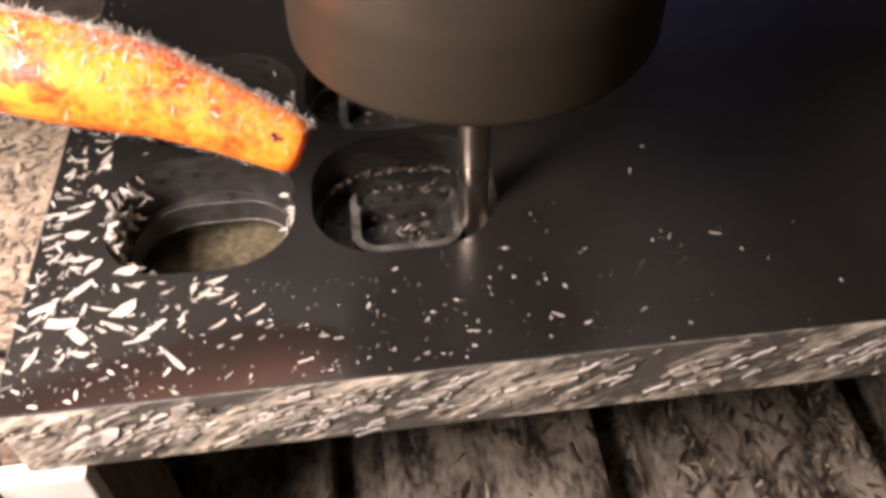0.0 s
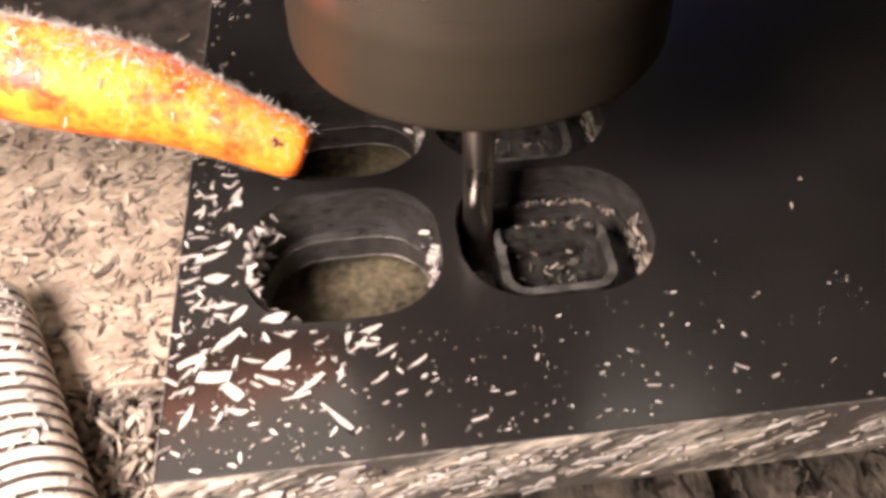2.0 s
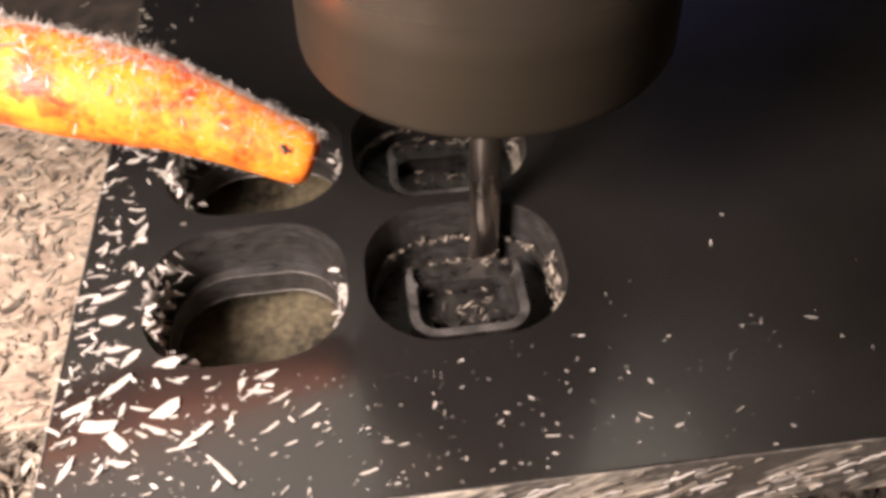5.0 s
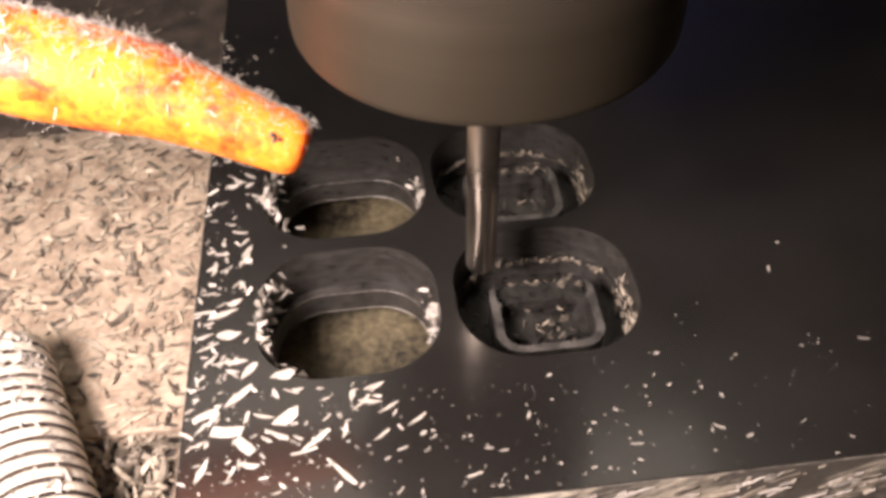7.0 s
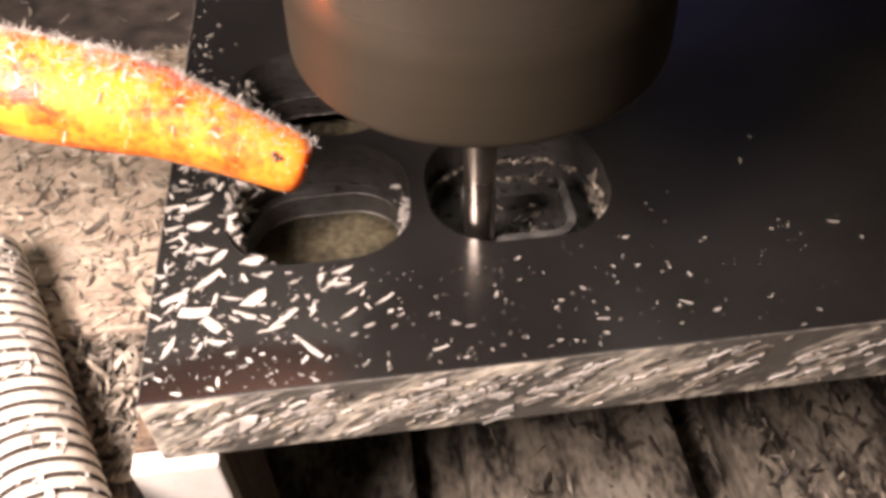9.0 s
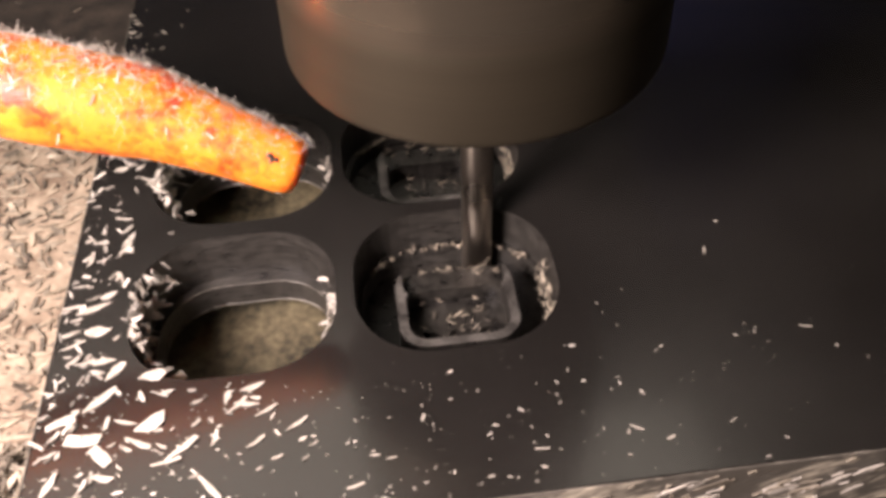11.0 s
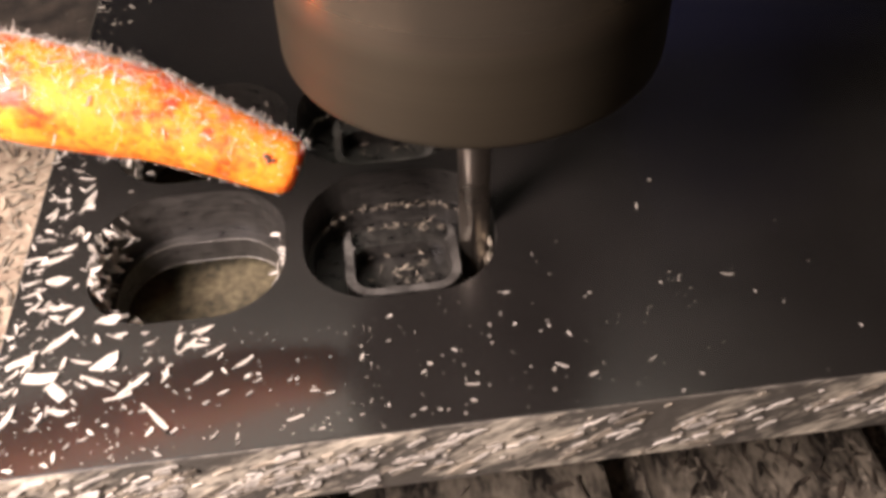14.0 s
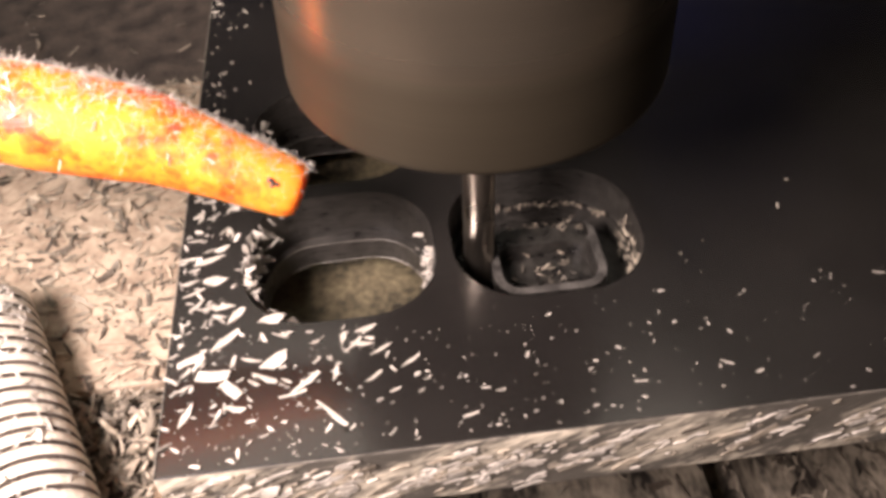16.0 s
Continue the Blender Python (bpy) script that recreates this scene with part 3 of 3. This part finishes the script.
# a thicker drift beside the milled slots
while len(spots) < 590:
    x, y = PX0 + 0.001 + abs(rng.gauss(0, 0.012)), rng.gauss(0.168, 0.024)
    if y < PY0 + 0.002 or inside(x, y, 0.0) or x > -0.05:
        continue
    ln = rng.uniform(0.0012, 0.0042)
    spots.append((pose(x, y, 0.0002, rng.uniform(-25, 25), rng.uniform(-25, 25), rng.gauss(40, 50)), ln, ln * rng.uniform(0.12, 0.4), rng.uniform(0, 0.4)))
chips("fine_chips", spots, CHIP, "small cream plastic chips strewn over the black plate")

rng = random.Random(12)
for name, mat, count, label in (("bed_chips", GREY_CHIP, 2200, "tan and grey chips strewn over the steel bed"), ("dark_bed_chips", BLACK_CHIP, 750, "dark chips strewn over the steel bed")):
    spots = []
    for _ in range(count):
        x, y = rng.uniform(-0.23, -0.0955), rng.uniform(0.06, 0.285)
        ln = rng.uniform(0.0010, 0.0055)
        spots.append((pose(x, y, (BLOCK_Z if 0.15 < y < BLOCK_Y1 else BED_Z) + rng.uniform(0, 0.0008), rng.uniform(-14, 14), rng.uniform(-14, 14), rng.uniform(0, 360)), ln, ln * rng.uniform(0.12, 0.4), rng.uniform(0, 0.4)))
    chips(name, spots, mat, label)

# a loose heap between the rod, the block and the plate, and pale slivers on the block
rng = random.Random(31)
spots = []
for _ in range(700):
    u = rng.random()
    x, y = rng.uniform(-0.128, -0.0965), 0.085 + 0.068 * u
    ln = rng.uniform(0.002, 0.0075)
    z = BED_Z + 0.0005 + rng.random() * 0.006 * max(0.15, 1 - abs(y - 0.138) / 0.03)
    spots.append((pose(x, y, z, rng.uniform(-35, 35), rng.uniform(-35, 35), rng.uniform(0, 360)), ln, ln * rng.uniform(0.10, 0.34), rng.uniform(0, 0.6)))
chips("chip_heap", spots, GREY_CHIP, "loose heap of tan curled chips on the steel bed")
spots = []
for _ in range(260):
    x, y = rng.uniform(-0.150, -0.0905), rng.uniform(0.150, 0.272)
    ln = rng.uniform(0.002, 0.0075)
    spots.append((pose(x, y, BLOCK_Z + 0.0006, rng.uniform(-10, 10), rng.uniform(-10, 10), rng.gauss(0, 35)), ln, ln * rng.uniform(0.08, 0.22), rng.uniform(0, 0.3)))
chips("pale_slivers", spots, TAN_CHIP, "thin pale tan slivers lying on the dusty block")
spots = []
for _ in range(240):
    x, y = rng.uniform(-0.22, -0.0965), rng.uniform(0.279, 0.44)
    ln = rng.uniform(0.002, 0.006)
    spots.append((pose(x, y, BED_Z + rng.uniform(0.0003, 0.004), rng.uniform(-30, 30), rng.uniform(-30, 30), rng.uniform(0, 360)), ln, ln * rng.uniform(0.08, 0.25), rng.uniform(0, 0.5)))
chips("far_chips", spots[::3], GREY_CHIP, "dull chips strewn over the far end of the steel bed")

# curled chips on the deep table in front of the plate
rng = random.Random(29)
for name, mat, count, label in (("pale_table_chips", GREY_CHIP, 1100, "tan chips strewn over the slotted table"), ("dark_table_chips", BLACK_CHIP, 900, "dark curled chips strewn over the slotted table")):
    spots = []
    while len(spots) < count:
        x, y = rng.uniform(-0.075, 0.26), rng.uniform(0.04, 0.24)
        if x < 0.075 and rng.random() < 0.75:
            continue
        off = (x - SLOT0 + PITCH / 2) % PITCH - PITCH / 2
        z = TABLE_Z - (0.022 if abs(off) < SLOT_W / 2 + 0.002 else 0)
        ln = rng.uniform(0.0025, 0.0095)
        spots.append((pose(x, y, z + rng.uniform(0, 0.0012), rng.uniform(-16, 16), rng.uniform(-16, 16), rng.gauss(75, 45)), ln, ln * rng.uniform(0.12, 0.34), rng.uniform(0, 0.4)))
    chips(name, spots, mat, label)

# shavings smeared over the sawn front of the plate, in slanting drifts
rng = random.Random(13)
spots = []
heaps = [(rng.uniform(PX0, 0.17), rng.gauss(-0.0085, 0.0045), rng.uniform(0.003, 0.008)) for _ in range(46)]
for _ in range(420):
    if rng.random() < 0.86:
        hx, hz, spread = rng.choice(heaps)
        u = rng.gauss(0, spread)
        x, z = hx + u, hz + u * 0.42 + rng.gauss(0, spread * 0.22)
    else:
        x, z = rng.uniform(PX0, 0.17), rng.uniform(-0.0215, -0.0005)
    ln = 0.0008 + 0.0062 * rng.random() ** 2.2
    if not (PX0 + 0.002 < x < 0.18 and -0.0205 < z < -0.0012 - ln * 0.2):
        continue
    spots.append((Matrix.Translation((x, PY0 - 0.0002, z)) @ pose(0, 0, 0, 90 + rng.uniform(-9, 9), 0, 0) @ pose(0, 0, 0, 0, 0, rng.gauss(27, 9)), ln, ln * rng.uniform(0.10, 0.30), rng.uniform(0, 0.12)))
spots.append((Matrix.Translation((-0.0700, PY0 - 0.0006, -0.0105)) @ pose(0, 0, 0, 84, 0, 0) @ pose(0, 0, 0, 0, 0, 14), 0.0115, 0.0042, 0.05))
smears = []
for _ in range(26):
    hx, hz = rng.uniform(PX0 + 0.012, 0.165), rng.uniform(-0.014, -0.005)
    for _ in range(rng.randint(5, 11)):
        u = rng.gauss(0, 0.0042)
        ln = rng.uniform(0.0012, 0.0042)
        z = hz + u * 0.45 + rng.gauss(0, 0.0012)
        if -0.0195 < z < -0.0025:
            smears.append((Matrix.Translation((hx + u, PY0 - 0.0003, z)) @ pose(0, 0, 0, 90 + rng.uniform(-6, 6), 0, 0) @ pose(0, 0, 0, 0, 0, rng.gauss(27, 16)), ln, ln * rng.uniform(0.18, 0.42), rng.uniform(0, 0.08)))
chips("smeared_swarf", smears, CHIP, "broad cream swarf smeared over the sawn edge of the plate")
chips("clinging_chips", spots[::3] + spots[-1:], CHIP, "cream shavings clinging to the sawn edge of the plate")
chips("dull_clinging_chips", spots[1::3] + spots[2::3], GREY_CHIP, "dull tan shavings clinging to the sawn edge of the plate")

# shavings caught in the milled openings
rng = random.Random(17)
spots = []
for x, y in SLOTS:
    for _ in range(120):
        right = rng.random() < 0.25
        a = rng.gauss(0 if right else 185, 20)
        px, py = x + (0.0218 if right else 0.0225) * math.cos(radians(a)), y + 0.0195 * math.sin(radians(a))
        ln = rng.uniform(0.0015, 0.0040) if right else rng.uniform(0.0025, 0.0065)
        spots.append((pose(px, py, rng.uniform(-0.014, -0.001) if right else rng.uniform(-0.012, 0.0006), rng.uniform(-70, 70), rng.uniform(-70, 70), rng.uniform(0, 360)), ln, ln * rng.uniform(0.2, 0.5), rng.uniform(0, 0.4)))
chips("caught_chips", spots, CHIP, "cream chips caught in the ends of the milled openings")
spots = []
for x, y in POCKETS:
    for _ in range(130):
        pick = rng.random()
        ln = rng.uniform(0.0008, 0.0028)
        if pick < 0.62:
            px, py, pz = x + rng.uniform(0.0200, 0.0222), y + rng.uniform(-0.012, 0.006), rng.uniform(-0.013, -0.003)
            turn = (rng.uniform(40, 90), rng.uniform(-20, 20), rng.uniform(60, 110))
        elif pick < 0.80:
            px, py, pz = x + rng.uniform(-0.013, 0.013), y + rng.uniform(0.0055, 0.0085), -0.0055 - rng.uniform(0.0, 0.003)
            turn = (rng.uniform(-30, 30), rng.uniform(-30, 30), rng.gauss(10, 40))
        else:
            px, py, pz = x + rng.uniform(-0.011, 0.011), y + rng.uniform(-0.012, 0.002), -0.0118 + rng.uniform(0, 0.001)
            turn = (rng.uniform(-30, 30), rng.uniform(-30, 30), rng.uniform(0, 360))
        spots.append((pose(px, py, pz, *turn), ln, ln * rng.uniform(0.04, 0.14), rng.uniform(0, 0.5)))
chips("caught_shavings", spots, GREY_CHIP, "grey shavings caught inside the half milled pockets")

# crumbs along the foot of the pockets' back walls
rng = random.Random(23)
spots = []
for x, y in POCKETS:
    for _ in range(90):
        u = rng.uniform(-1, 1)
        px = x + u * 0.0195
        py = y + 0.0190 - 0.0065 * max(0, abs(u) - 0.35) ** 1.6 * 2.2
        ln = rng.uniform(0.0005, 0.0013)
        spots.append((pose(px, py - rng.uniform(0, 0.0012), -0.0108 + rng.uniform(0, 0.0012), rng.uniform(-60, 60), rng.uniform(-60, 60), rng.uniform(0, 360)), ln, ln * rng.uniform(0.3, 0.7), rng.uniform(0, 0.5)))
chips("wall_crumbs", spots, GREY_CHIP, "grey crumbs along the back walls of the milled pockets")

# a clump on the far end of the rod
rng = random.Random(19)
spots = []
for _ in range(330):
    u, a = abs(rng.gauss(0, 0.012)) if rng.random() < 0.4 else rng.uniform(0, 0.10), radians(rng.uniform(5, 160))
    c = rod_far + (rod_near - rod_far).normalized() * u
    ln = rng.uniform(0.001, 0.004)
    spots.append((Matrix.Translation(c + Vector((math.cos(a) * ROD_R, 0, math.sin(a) * ROD_R + 0.0002))) @ pose(0, 0, 0, rng.uniform(-40, 40), 90 - math.degrees(a) + rng.uniform(-30, 30), rng.uniform(0, 360)), ln, ln * rng.uniform(0.15, 0.45), rng.uniform(0, 0.4)))
chips("rod_chips", spots, CHIP, "pale chips heaped on the end and along the threaded rod")


def motions():
    rows = [(t, pose(x, y, z)) for t, x, y, z in HEAD]
    walk(head, rows)
    walk(nozzle, rows)


motions()
